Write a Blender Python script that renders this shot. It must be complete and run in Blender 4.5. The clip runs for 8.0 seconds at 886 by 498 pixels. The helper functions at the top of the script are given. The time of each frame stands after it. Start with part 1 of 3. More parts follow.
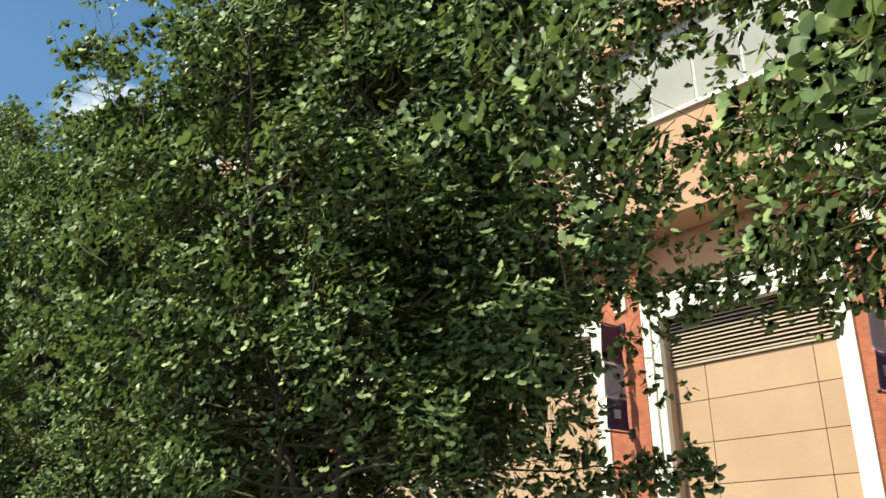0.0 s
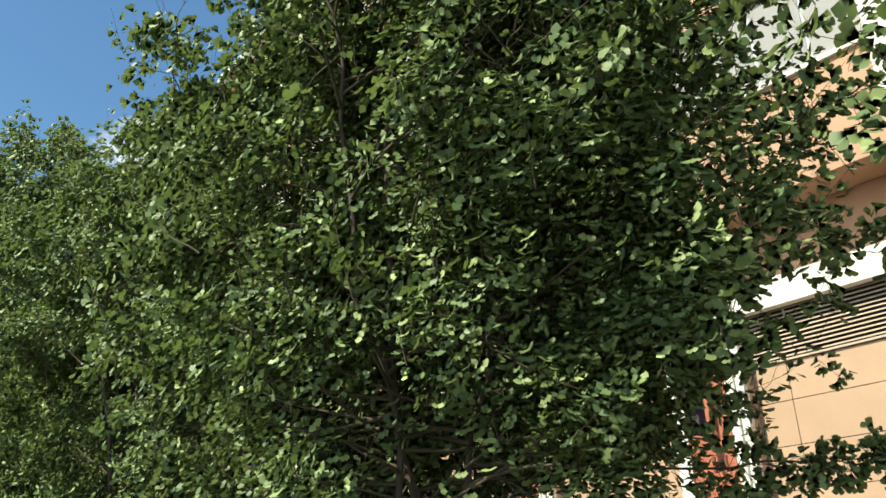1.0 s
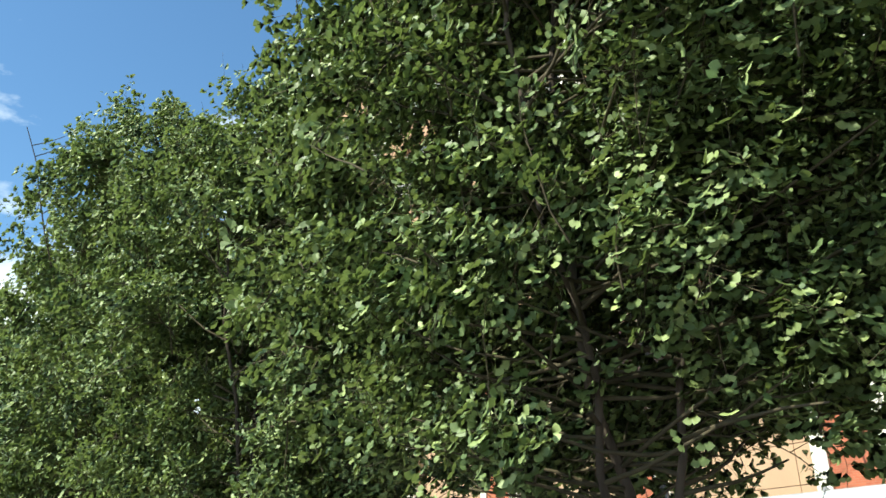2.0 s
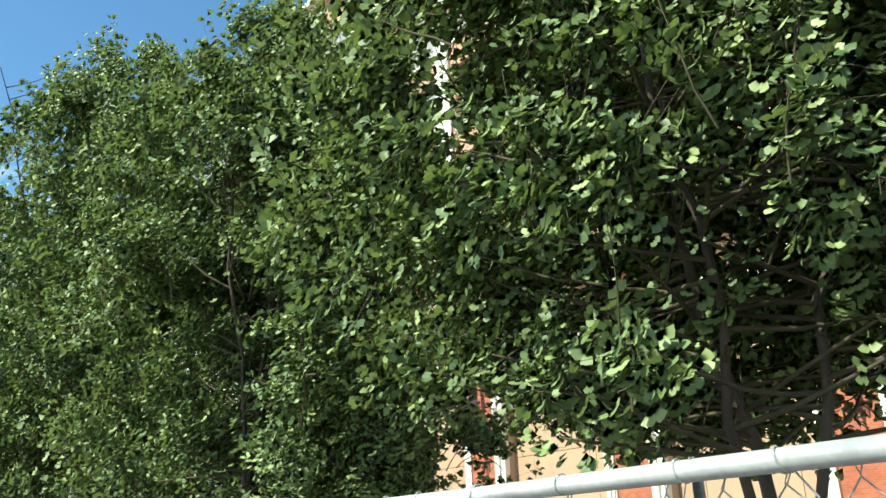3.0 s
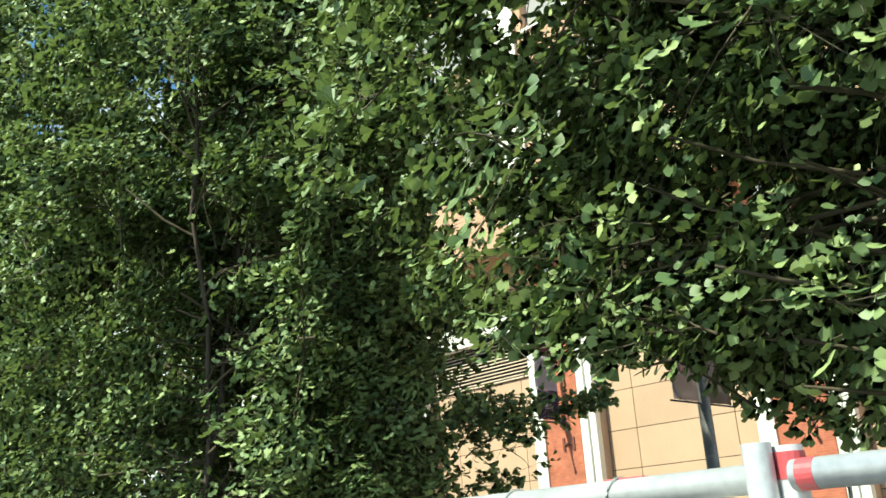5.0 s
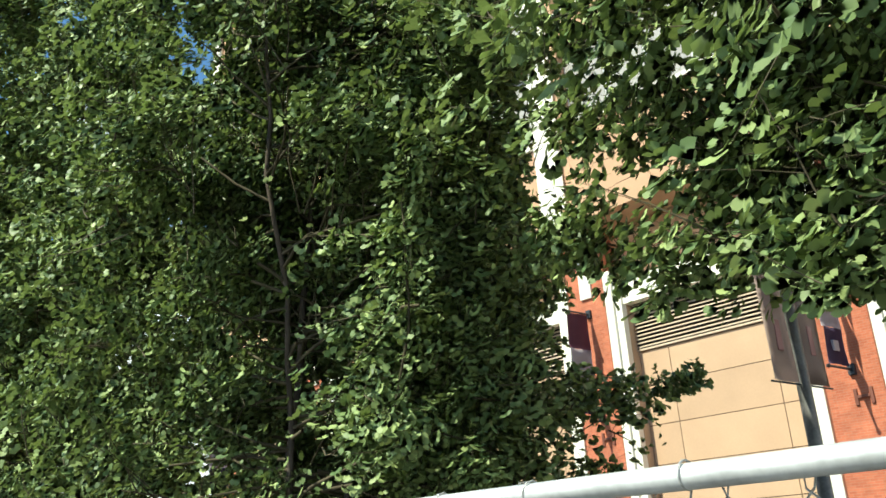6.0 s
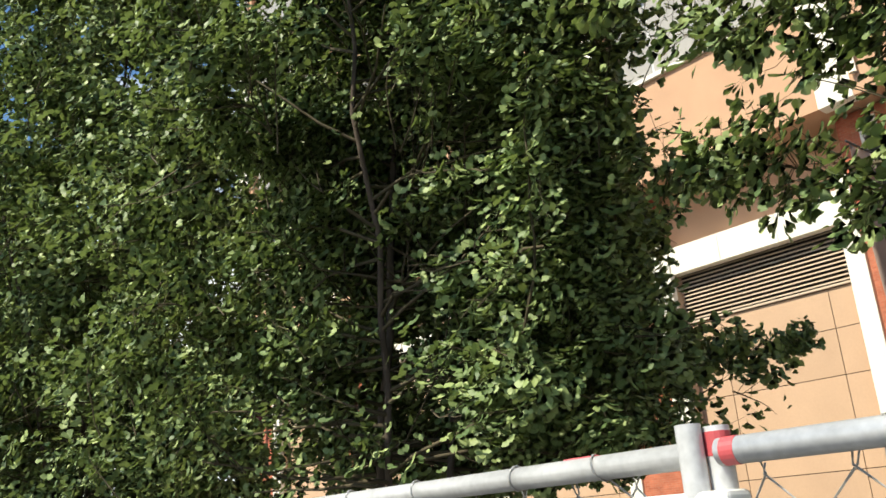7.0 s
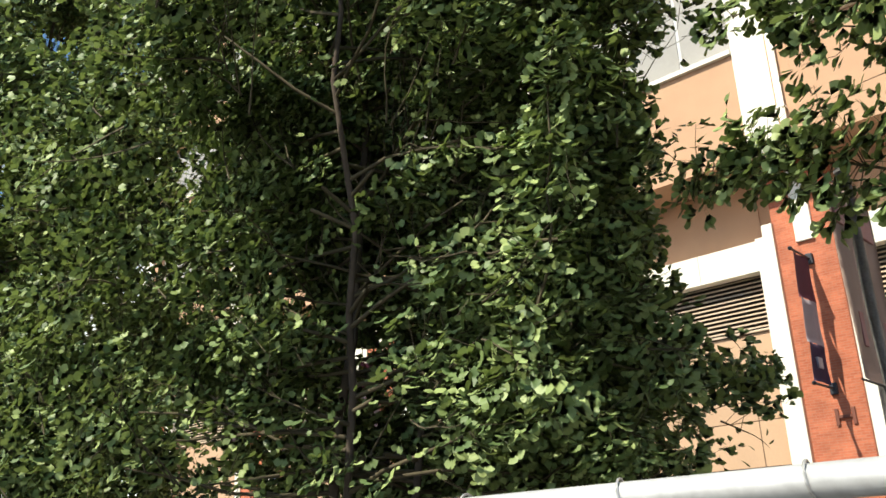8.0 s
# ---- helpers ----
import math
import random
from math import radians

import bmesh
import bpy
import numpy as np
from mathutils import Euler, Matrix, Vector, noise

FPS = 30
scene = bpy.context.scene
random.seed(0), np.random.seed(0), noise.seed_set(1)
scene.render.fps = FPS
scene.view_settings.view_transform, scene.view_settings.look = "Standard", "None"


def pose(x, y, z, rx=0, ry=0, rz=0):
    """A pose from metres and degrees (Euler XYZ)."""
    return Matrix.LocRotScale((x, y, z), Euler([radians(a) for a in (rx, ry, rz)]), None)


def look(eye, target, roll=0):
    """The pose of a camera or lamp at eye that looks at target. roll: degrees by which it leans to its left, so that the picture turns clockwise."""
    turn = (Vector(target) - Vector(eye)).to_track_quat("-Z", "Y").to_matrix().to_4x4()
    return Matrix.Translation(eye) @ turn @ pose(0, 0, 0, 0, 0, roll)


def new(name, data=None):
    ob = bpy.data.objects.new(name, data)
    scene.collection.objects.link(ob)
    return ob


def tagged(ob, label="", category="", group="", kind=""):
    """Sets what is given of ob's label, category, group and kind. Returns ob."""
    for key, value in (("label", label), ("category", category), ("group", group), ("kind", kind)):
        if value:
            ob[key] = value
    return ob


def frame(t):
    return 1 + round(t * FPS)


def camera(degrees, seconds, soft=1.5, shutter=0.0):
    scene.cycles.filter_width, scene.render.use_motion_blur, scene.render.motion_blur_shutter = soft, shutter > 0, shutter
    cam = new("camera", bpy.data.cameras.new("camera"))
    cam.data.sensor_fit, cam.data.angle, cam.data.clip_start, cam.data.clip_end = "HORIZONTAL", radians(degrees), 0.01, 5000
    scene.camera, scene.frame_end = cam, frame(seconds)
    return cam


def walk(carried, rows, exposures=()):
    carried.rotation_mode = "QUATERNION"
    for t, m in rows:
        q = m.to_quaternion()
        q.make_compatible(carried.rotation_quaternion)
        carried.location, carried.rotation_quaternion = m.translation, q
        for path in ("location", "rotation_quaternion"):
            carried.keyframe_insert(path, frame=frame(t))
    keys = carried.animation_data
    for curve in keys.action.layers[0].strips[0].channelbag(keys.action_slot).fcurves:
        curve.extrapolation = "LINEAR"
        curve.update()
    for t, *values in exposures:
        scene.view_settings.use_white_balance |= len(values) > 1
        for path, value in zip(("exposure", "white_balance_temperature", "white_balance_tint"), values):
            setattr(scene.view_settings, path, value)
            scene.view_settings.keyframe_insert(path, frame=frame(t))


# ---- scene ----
import collections

cam = camera(54.0, 8.0, soft=1.6)
PATH = [
    (0, (0.191, 0.004, 1.769), (1.462, 1.396, 2.437), -1.2),
    (0.5, (0.201, 0.683, 1.763), (1.422, 2.105, 2.46), -0.2),
    (1, (0.308, 1.32, 1.775), (1.507, 2.753, 2.488), -3.2),
    (1.5, (0.37, 2.009, 1.789), (1.456, 3.528, 2.503), -3.4),
    (1.7, (0.335, 2.277, 1.742), (1.384, 3.825, 2.452), -2.9),
    (3, (0.373, 4.075, 1.684), (1.489, 5.606, 2.324), -2.7),
    (3.5, (0.342, 4.612, 1.709), (1.495, 6.126, 2.325), -3.2),
    (4, (0.487, 5.249, 1.725), (1.682, 6.724, 2.356), -2.7),
    (5.3, (0.533, 6.819, 1.729), (1.842, 8.183, 2.382), -3.9),
    (5.5, (0.514, 7.091, 1.718), (1.811, 8.459, 2.387), -4.2),
    (6, (0.482, 7.698, 1.71), (1.765, 9.089, 2.356), -4.1),
    (6.5, (0.45, 8.235, 1.701), (1.755, 9.616, 2.324), -4.2),
    (7, (0.501, 8.858, 1.71), (1.755, 10.291, 2.322), -4.5),
    (7.5, (0.54, 9.38, 1.705), (1.824, 10.789, 2.311), -2.8),
    (8, (0.641, 9.903, 1.723), (2.039, 11.169, 2.389), -2.3),
]

EXPOSURES = [(0.0, 0.50, 7000, -2), (1.5, 0.70, 6750, -2), (3.0, 0.84, 6500, -8), (5.7, 0.80, 6500, -11), (6.6, 0.52, 7000, 4), (8.0, 0.58, 7000, 4)]
walk(cam, [(t, look(eye, target, roll)) for t, eye, target, roll in PATH], EXPOSURES)

# ---- world and sun ----
SUN_ELEVATION, SUN_X, SUN_Y = 50.0, -0.97, 0.22
world = bpy.data.worlds.new("sky")
scene.world = world
world.use_nodes = True
wn, wl = world.node_tree.nodes, world.node_tree.links
wn.clear()
w_out = wn.new("ShaderNodeOutputWorld")
w_bg = wn.new("ShaderNodeBackground")
w_sky = wn.new("ShaderNodeTexSky")
w_sky.sky_type = 'NISHITA'
w_sky.sun_disc = False
w_sky.sun_elevation = radians(SUN_ELEVATION)
w_sky.sun_rotation = math.atan2(SUN_X, SUN_Y)
w_sky.air_density, w_sky.dust_density, w_sky.ozone_density = 1.0, 0.2, 3.0
w_bg.inputs["Strength"].default_value = 0.105
# scattered fair-weather clouds over the whole sky
w_co = wn.new("ShaderNodeTexCoord")
w_map = wn.new("ShaderNodeMapping")
w_map.inputs["Scale"].default_value = (1.0, 1.0, 2.2)
w_noise = wn.new("ShaderNodeTexNoise")
w_noise.inputs["Scale"].default_value = 3.4
w_noise.inputs["Detail"].default_value = 9.0
w_noise.inputs["Roughness"].default_value = 0.56
w_ramp = wn.new("ShaderNodeValToRGB")
w_ramp.color_ramp.elements[0].position = 0.53
w_ramp.color_ramp.elements[1].position = 0.66
w_mix = wn.new("ShaderNodeMixRGB")
w_mix.inputs["Color2"].default_value = (9.0, 9.3, 10.0, 1)
wl.new(w_co.outputs["Generated"], w_map.inputs["Vector"])
wl.new(w_map.outputs["Vector"], w_noise.inputs["Vector"])
w_sep, w_low = wn.new("ShaderNodeSeparateXYZ"), wn.new("ShaderNodeMath")
w_low.operation = 'MULTIPLY_ADD'
w_low.inputs[1].default_value = -0.9
w_off = wn.new("ShaderNodeMath")
w_off.inputs[1].default_value = 0.40
wl.new(w_co.outputs["Generated"], w_sep.inputs["Vector"])
wl.new(w_sep.outputs["Z"], w_low.inputs[0])
wl.new(w_noise.outputs["Fac"], w_off.inputs[0])
wl.new(w_off.outputs[0], w_low.inputs[2])
wl.new(w_low.outputs[0], w_ramp.inputs["Fac"])
wl.new(w_ramp.outputs["Color"], w_mix.inputs["Fac"])
w_blue = wn.new("ShaderNodeHueSaturation")
w_blue.inputs["Saturation"].default_value, w_blue.inputs["Value"].default_value = 1.12, 1.2
wl.new(w_sky.outputs["Color"], w_blue.inputs["Color"])
wl.new(w_blue.outputs["Color"], w_mix.inputs["Color1"])
wl.new(w_mix.outputs["Color"], w_bg.inputs["Color"])
wl.new(w_bg.outputs["Background"], w_out.inputs["Surface"])

sun = new("sun", bpy.data.lights.new("sun", "SUN"))
sun.data.energy, sun.data.angle, sun.data.color = 5.0, radians(0.53), (1.0, 0.95, 0.86)
_h = math.cos(radians(SUN_ELEVATION))
sun.matrix_world = look((SUN_X * _h * 60, SUN_Y * _h * 60, math.sin(radians(SUN_ELEVATION)) * 60), (0, 0, 0))


# ---- materials ----
def material(name, base, rough=0.8, metal=0.0, var=0.15, scale=2.0, fine=30.0, bump=0.15, spec=0.5, island=0.0, random_ob=0.0, stretch=(1, 1, 1)):
    """A surface with broad and fine variation of its colour, and fine relief."""
    m = bpy.data.materials.new(name)
    m.use_nodes = True
    n, l = m.node_tree.nodes, m.node_tree.links
    b = n["Principled BSDF"]
    b.inputs["Roughness"].default_value, b.inputs["Metallic"].default_value = rough, metal
    b.inputs["Specular IOR Level"].default_value = spec
    co = n.new("ShaderNodeTexCoord")
    mp = n.new("ShaderNodeMapping")
    mp.inputs["Scale"].default_value = stretch
    l.new(co.outputs["Object"], mp.inputs["Vector"])
    broad, grain = n.new("ShaderNodeTexNoise"), n.new("ShaderNodeTexNoise")
    broad.inputs["Scale"].default_value, broad.inputs["Detail"].default_value = scale, 6
    grain.inputs["Scale"].default_value, grain.inputs["Detail"].default_value = fine, 4
    l.new(mp.outputs["Vector"], broad.inputs["Vector"])
    l.new(mp.outputs["Vector"], grain.inputs["Vector"])
    add = n.new("ShaderNodeMath")
    add.operation = 'MULTIPLY_ADD'
    add.inputs[1].default_value = 0.5
    l.new(grain.outputs["Fac"], add.inputs[0])
    l.new(broad.outputs["Fac"], add.inputs[2])
    rng = n.new("ShaderNodeMapRange")
    rng.inputs["From Min"].default_value, rng.inputs["From Max"].default_value = 0.45, 1.05
    rng.inputs["To Min"].default_value, rng.inputs["To Max"].default_value = 1 - var, 1 + var
    l.new(add.outputs[0], rng.inputs["Value"])
    value = rng.outputs[0]
    for amount, node, socket in ((island, "ShaderNodeNewGeometry", "Random Per Island"), (random_ob, "ShaderNodeObjectInfo", "Random")):
        if amount:
            src = n.new(node)
            r2 = n.new("ShaderNodeMapRange")
            r2.inputs["To Min"].default_value, r2.inputs["To Max"].default_value = 1 - amount, 1 + amount
            l.new(src.outputs[socket], r2.inputs["Value"])
            mul = n.new("ShaderNodeMath")
            mul.operation = 'MULTIPLY'
            l.new(value, mul.inputs[0])
            l.new(r2.outputs[0], mul.inputs[1])
            value = mul.outputs[0]
    hsv = n.new("ShaderNodeHueSaturation")
    hsv.inputs["Color"].default_value = (*base, 1)
    l.new(value, hsv.inputs["Value"])
    l.new(hsv.outputs["Color"], b.inputs["Base Color"])
    if bump:
        bp = n.new("ShaderNodeBump")
        bp.inputs["Strength"].default_value, bp.inputs["Distance"].default_value = bump, 0.02
        l.new(add.outputs[0], bp.inputs["Height"])
        l.new(bp.outputs["Normal"], b.inputs["Normal"])
    return m


def leaf_material(name, dark, light, through_colour):
    """Thin leaf: waxy gloss over green, with light coming through; every leaf has its own tint."""
    m = bpy.data.materials.new(name)
    m.use_nodes = True
    n, l = m.node_tree.nodes, m.node_tree.links
    b, out = n["Principled BSDF"], n["Material Output"]
    geo = n.new("ShaderNodeNewGeometry")
    ramp = n.new("ShaderNodeValToRGB")
    ramp.color_ramp.elements[0].color, ramp.color_ramp.elements[1].color = (*dark, 1), (*light, 1)
    usual = ramp.color_ramp.elements.new(0.55)
    usual.color = (*[0.7 * a + 0.3 * b for a, b in zip(dark, light)], 1)
    l.new(geo.outputs["Random Per Island"], ramp.inputs["Fac"])
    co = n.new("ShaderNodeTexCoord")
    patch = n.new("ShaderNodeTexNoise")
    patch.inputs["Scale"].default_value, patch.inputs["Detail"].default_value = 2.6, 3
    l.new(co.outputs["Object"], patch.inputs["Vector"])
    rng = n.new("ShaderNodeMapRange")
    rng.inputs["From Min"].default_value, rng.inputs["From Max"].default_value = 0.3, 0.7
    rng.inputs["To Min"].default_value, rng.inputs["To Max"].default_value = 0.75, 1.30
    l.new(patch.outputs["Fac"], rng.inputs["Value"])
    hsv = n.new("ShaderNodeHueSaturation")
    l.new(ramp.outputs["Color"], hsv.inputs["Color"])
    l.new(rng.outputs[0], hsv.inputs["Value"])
    l.new(hsv.outputs["Color"], b.inputs["Base Color"])
    b.inputs["Roughness"].default_value = 0.50
    b.inputs["Specular IOR Level"].default_value = 0.32
    tr = n.new("ShaderNodeBsdfTranslucent")
    tr.inputs["Color"].default_value = (*through_colour, 1)
    mix = n.new("ShaderNodeMixShader")
    mix.inputs["Fac"].default_value = 0.16
    l.new(b.outputs["BSDF"], mix.inputs[1])
    l.new(tr.outputs["BSDF"], mix.inputs[2])
    l.new(mix.outputs["Shader"], out.inputs["Surface"])
    return m


def brick_material(name):
    """Running-bond red brick, courses 72 mm high, in the wall's own plane."""
    m = bpy.data.materials.new(name)
    m.use_nodes = True
    n, l = m.node_tree.nodes, m.node_tree.links
    b = n["Principled BSDF"]
    b.inputs["Roughness"].default_value = 0.85
    co = n.new("ShaderNodeTexCoord")
    sep, comb, add = n.new("ShaderNodeSeparateXYZ"), n.new("ShaderNodeCombineXYZ"), n.new("ShaderNodeMath")
    l.new(co.outputs["Object"], sep.inputs["Vector"])
    l.new(sep.outputs["X"], add.inputs[0])
    l.new(sep.outputs["Y"], add.inputs[1])
    l.new(add.outputs[0], comb.inputs["X"])
    l.new(sep.outputs["Z"], comb.inputs["Y"])
    br = n.new("ShaderNodeTexBrick")
    br.inputs["Scale"].default_value = 1.0
    br.inputs["Brick Width"].default_value, br.inputs["Row Height"].default_value = 0.215, 0.072
    br.inputs["Mortar Size"].default_value = 0.006
    br.inputs["Color1"].default_value = (0.40, 0.105, 0.052, 1)
    br.inputs["Color2"].default_value = (0.50, 0.15, 0.075, 1)
    br.inputs["Mortar"].default_value = (0.42, 0.20, 0.13, 1)
    l.new(comb.outputs["Vector"], br.inputs["Vector"])
    ns = n.new("ShaderNodeTexNoise")
    ns.inputs["Scale"].default_value, ns.inputs["Detail"].default_value = 1.7, 7
    l.new(co.outputs["Object"], ns.inputs["Vector"])
    rng = n.new("ShaderNodeMapRange")
    rng.inputs["From Min"].default_value, rng.inputs["From Max"].default_value = 0.3, 0.7
    rng.inputs["To Min"].default_value, rng.inputs["To Max"].default_value = 0.82, 1.18
    l.new(ns.outputs["Fac"], rng.inputs["Value"])
    hsv = n.new("ShaderNodeHueSaturation")
    l.new(br.outputs["Color"], hsv.inputs["Color"])
    l.new(rng.outputs[0], hsv.inputs["Value"])
    l.new(hsv.outputs["Color"], b.inputs["Base Color"])
    bp = n.new("ShaderNodeBump")
    bp.inputs["Strength"].default_value, bp.inputs["Distance"].default_value = 0.5, 0.006
    bp.invert = True
    l.new(br.outputs["Fac"], bp.inputs["Height"])
    l.new(bp.outputs["Normal"], b.inputs["Normal"])
    return m


M_PANEL = material("tan_panel", (0.515, 0.335, 0.213), 0.75, var=0.08, scale=0.7, fine=14, bump=0.05, random_ob=0.05)
M_STUCCO = material("tan_stucco", (0.525, 0.315, 0.195), 0.9, var=0.10, scale=0.8, fine=40, bump=0.25)
M_JAMB = material("brown_render", (0.46, 0.32, 0.21), 0.9, var=0.08, scale=1.0, fine=40, bump=0.2)
M_WHITE = material("cream_white_trim", (0.80, 0.76, 0.66), 0.7, var=0.06, scale=1.2, fine=25, bump=0.08)
M_SLAT = material("louvre_tan_metal", (0.58, 0.45, 0.33), 0.5, var=0.06, scale=2, fine=30, bump=0.03)
M_DARK = material("near_black_backing", (0.03, 0.026, 0.022), 0.9, var=0.2)
M_BRICK = brick_material("red_brick")
M_EDGE_BROWN = material("brown_edge_strip", (0.20, 0.07, 0.04), 0.85, var=0.15, scale=3)
M_BLIND = material("grey_window_shade", (0.36, 0.34, 0.31), 0.25, var=0.08, scale=0.6, fine=8, bump=0.0)
M_FRAME = material("grey_window_frame", (0.50, 0.50, 0.50), 0.5, var=0.05)
M_IRON = material("dark_iron", (0.035, 0.04, 0.05), 0.5, metal=0.3, var=0.2, fine=60)
M_RUST = material("rust_brown_iron", (0.16, 0.05, 0.03), 0.7, var=0.25, fine=60)
M_NAVY = material("navy_cloth", (0.05, 0.03, 0.075), 0.85, var=0.12, fine=120, bump=0.1)
M_PLUM = material("plum_cloth", (0.11, 0.035, 0.06), 0.85, var=0.15, fine=120, bump=0.1)
M_GREYCLOTH = material("grey_cloth", (0.30, 0.27, 0.30), 0.85, var=0.08, fine=120, bump=0.1)
M_LAMPCLOTH = material("pinkish_grey_vinyl", (0.33, 0.25, 0.215), 0.7, var=0.12, scale=1.6, fine=60, bump=0.08)
M_PINKCLOTH = material("faded_red_print", (0.36, 0.17, 0.15), 0.7, var=0.12, fine=60, bump=0.05)
M_POLE = material("weathered_grey_pole", (0.20, 0.19, 0.18), 0.55, metal=0.4, var=0.45, scale=6, fine=40, bump=0.15)
M_GALV = material("galvanised_steel", (0.60, 0.60, 0.60), 0.38, metal=0.35, var=0.26, scale=9, fine=70, bump=0.06)
M_WIRE = material("galvanised_wire", (0.50, 0.49, 0.47), 0.5, metal=0.6, var=0.25, scale=20, fine=90, bump=0.0)
M_RED = material("red_tape", (0.50, 0.08, 0.09), 0.45, var=0.15, scale=14, fine=60, bump=0.1)
M_WHITEPLASTIC = material("white_clamp", (0.78, 0.77, 0.74), 0.5, var=0.08, scale=14, fine=50, bump=0.1)
M_BARK = material("ginkgo_bark", (0.085, 0.063, 0.047), 0.95, var=0.4, scale=5, fine=26, bump=0.8, stretch=(1, 1, 0.3))
M_TWIG = material("twig_bark", (0.085, 0.068, 0.038), 0.9, var=0.3, scale=8, fine=40, bump=0.3)
M_GROUND = material("worn_asphalt", (0.060, 0.058, 0.055), 0.9, var=0.2, scale=0.15, fine=6, bump=0.15)
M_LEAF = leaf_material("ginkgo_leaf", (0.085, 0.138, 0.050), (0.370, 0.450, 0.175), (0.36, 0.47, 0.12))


# ---- mesh helpers ----
def part(name, bm, mat, parent=None, label="", smooth=False):
    """Links a bmesh as one mesh object, under a thing or a part."""
    me = bpy.data.meshes.new(name)
    bm.to_mesh(me)
    bm.free()
    me.materials.append(mat)
    if smooth:
        me.shade_smooth()
    ob = new(name, me)
    if parent:
        ob.parent = parent
    if label:
        ob["label"] = label
    return ob


def empty(name, label, category, group="", kind="", at=(0, 0, 0)):
    ob = new(name)
    ob.location = at
    return tagged(ob, label, category, group, kind)


def box(x0, x1, y0, y1, z0, z1, bevel=0.0, bm=None):
    bm = bm or bmesh.new()
    r = bmesh.ops.create_cube(bm, size=1.0)
    for v in r["verts"]:
        v.co = Vector((x0 + (x1 - x0) * (v.co.x + 0.5), y0 + (y1 - y0) * (v.co.y + 0.5), z0 + (z1 - z0) * (v.co.z + 0.5)))
    if bevel:
        edges = list({e for v in r["verts"] for e in v.link_edges})
        bmesh.ops.bevel(bm, geom=edges, offset=bevel, segments=2, affect='EDGES', profile=0.5)
    return bm


def tube(points, radii, sides=8, bm=None, caps=True):
    """A tube of varying radius along a line of points."""
    bm = bm or bmesh.new()
    pts = [Vector(p) for p in points]
    rings = []
    for i, p in enumerate(pts):
        d = (pts[min(i + 1, len(pts) - 1)] - pts[max(i - 1, 0)]).normalized()
        side = d.cross(Vector((0, 0, 1)) if abs(d.z) < 0.9 else Vector((1, 0, 0))).normalized()
        up = side.cross(d)
        r = radii[i] if hasattr(radii, "__len__") else radii
        rings.append([bm.verts.new(p + r * (math.cos(a) * side + math.sin(a) * up)) for a in (2 * math.pi * k / sides for k in range(sides))])
    for a, b in zip(rings, rings[1:]):
        for k in range(sides):
            bm.faces.new((a[k], a[(k + 1) % sides], b[(k + 1) % sides], b[k]))
    if caps:
        bm.faces.new(rings[0])
        bm.faces.new(list(reversed(rings[-1])))
    return bm


# ---- ground ----
bm = bmesh.new()
bmesh.ops.create_grid(bm, x_segments=40, y_segments=40, size=2500)
tagged(part("ground", bm, M_GROUND), "worn dark asphalt ground reaching to the horizon", "ground", kind="structure")

# ---- building ----
FACE, PANEL_X, UPPER_X = 25.3, 26.0, 24.2
PERIOD, AXIS = 8.92, 18.11
Y0, Y1, TOP = 0.27 - 0.9, 53.79 + 0.9, 37.5
JETTY = 12.50
ROWS_Z = [0.0, 1.12, 2.45, 3.80, 5.13, 6.51, 7.72]
building = empty("brick_building", "tall tan stucco building with red brick pilasters and white trim", "building", at=(0, 0, 0))


def add(name, bm, mat, label="", parent=None, smooth=False):
    return part(name, bm, mat, parent or building, label, smooth)


# body: the wall behind the bays, the jettied upper storeys, and the roof
add("wall", box(PANEL_X + 0.06, 44, Y0, Y1, 0, JETTY + 0.4), M_STUCCO, "tan stucco wall behind the bays")
add("upper_wall", box(UPPER_X + 0.45, 44, Y0 + 0.01, Y1 - 0.01, JETTY + 0.41, TOP), M_STUCCO, "tan stucco upper wall")
add("roof", box(UPPER_X - 0.25, 44.2, Y0 - 0.2, Y1 + 0.2, TOP, TOP + 0.5, 0.04), M_WHITE, "white roof cornice")
add("soffit", box(UPPER_X + 0.02, PANEL_X + 0.05, Y0 + 0.02, Y1 - 0.02, JETTY + 0.03, JETTY + 0.4), M_STUCCO)


def pilaster(axis):
    brick = add("pilaster", box(FACE, PANEL_X + 0.05, axis - 0.86, axis + 0.86, 0, JETTY), M_BRICK, "red brick pilaster")
    for s in (-1, 1):
        a, b = axis + s * 0.86, axis + s * 1.18
        # narrow dark brown strip where the brick meets the trim
        add("edge_strip", box(FACE - 0.015, FACE + 0.1, min(a - s * 0.05, a), max(a - s * 0.05, a), 0, 10.7), M_EDGE_BROWN, parent=brick)
        add("trim", box(FACE - 0.05, FACE + 0.28, min(a, b), max(a, b), 0, 10.72, 0.012), M_WHITE, "cream-white trim", brick)
        c = axis + s * 1.47
        add("inner_trim", box(FACE + 0.06, FACE + 0.34, min(b, c) + 0.002, max(b, c), 0, 10.40, 0.012), M_WHITE, "cream-white trim", brick)
        add("jamb", box(FACE + 0.343, PANEL_X + 0.05, min(b, c), max(b, c) - 0.004, 0, 10.40), M_JAMB, "brown rendered jamb", brick)
    add("keystone", box(FACE - 0.09, FACE + 0.02, axis - 0.30, axis + 0.22, 9.93, 12.2, 0.015), M_WHITE, "white rectangular plaque", brick)


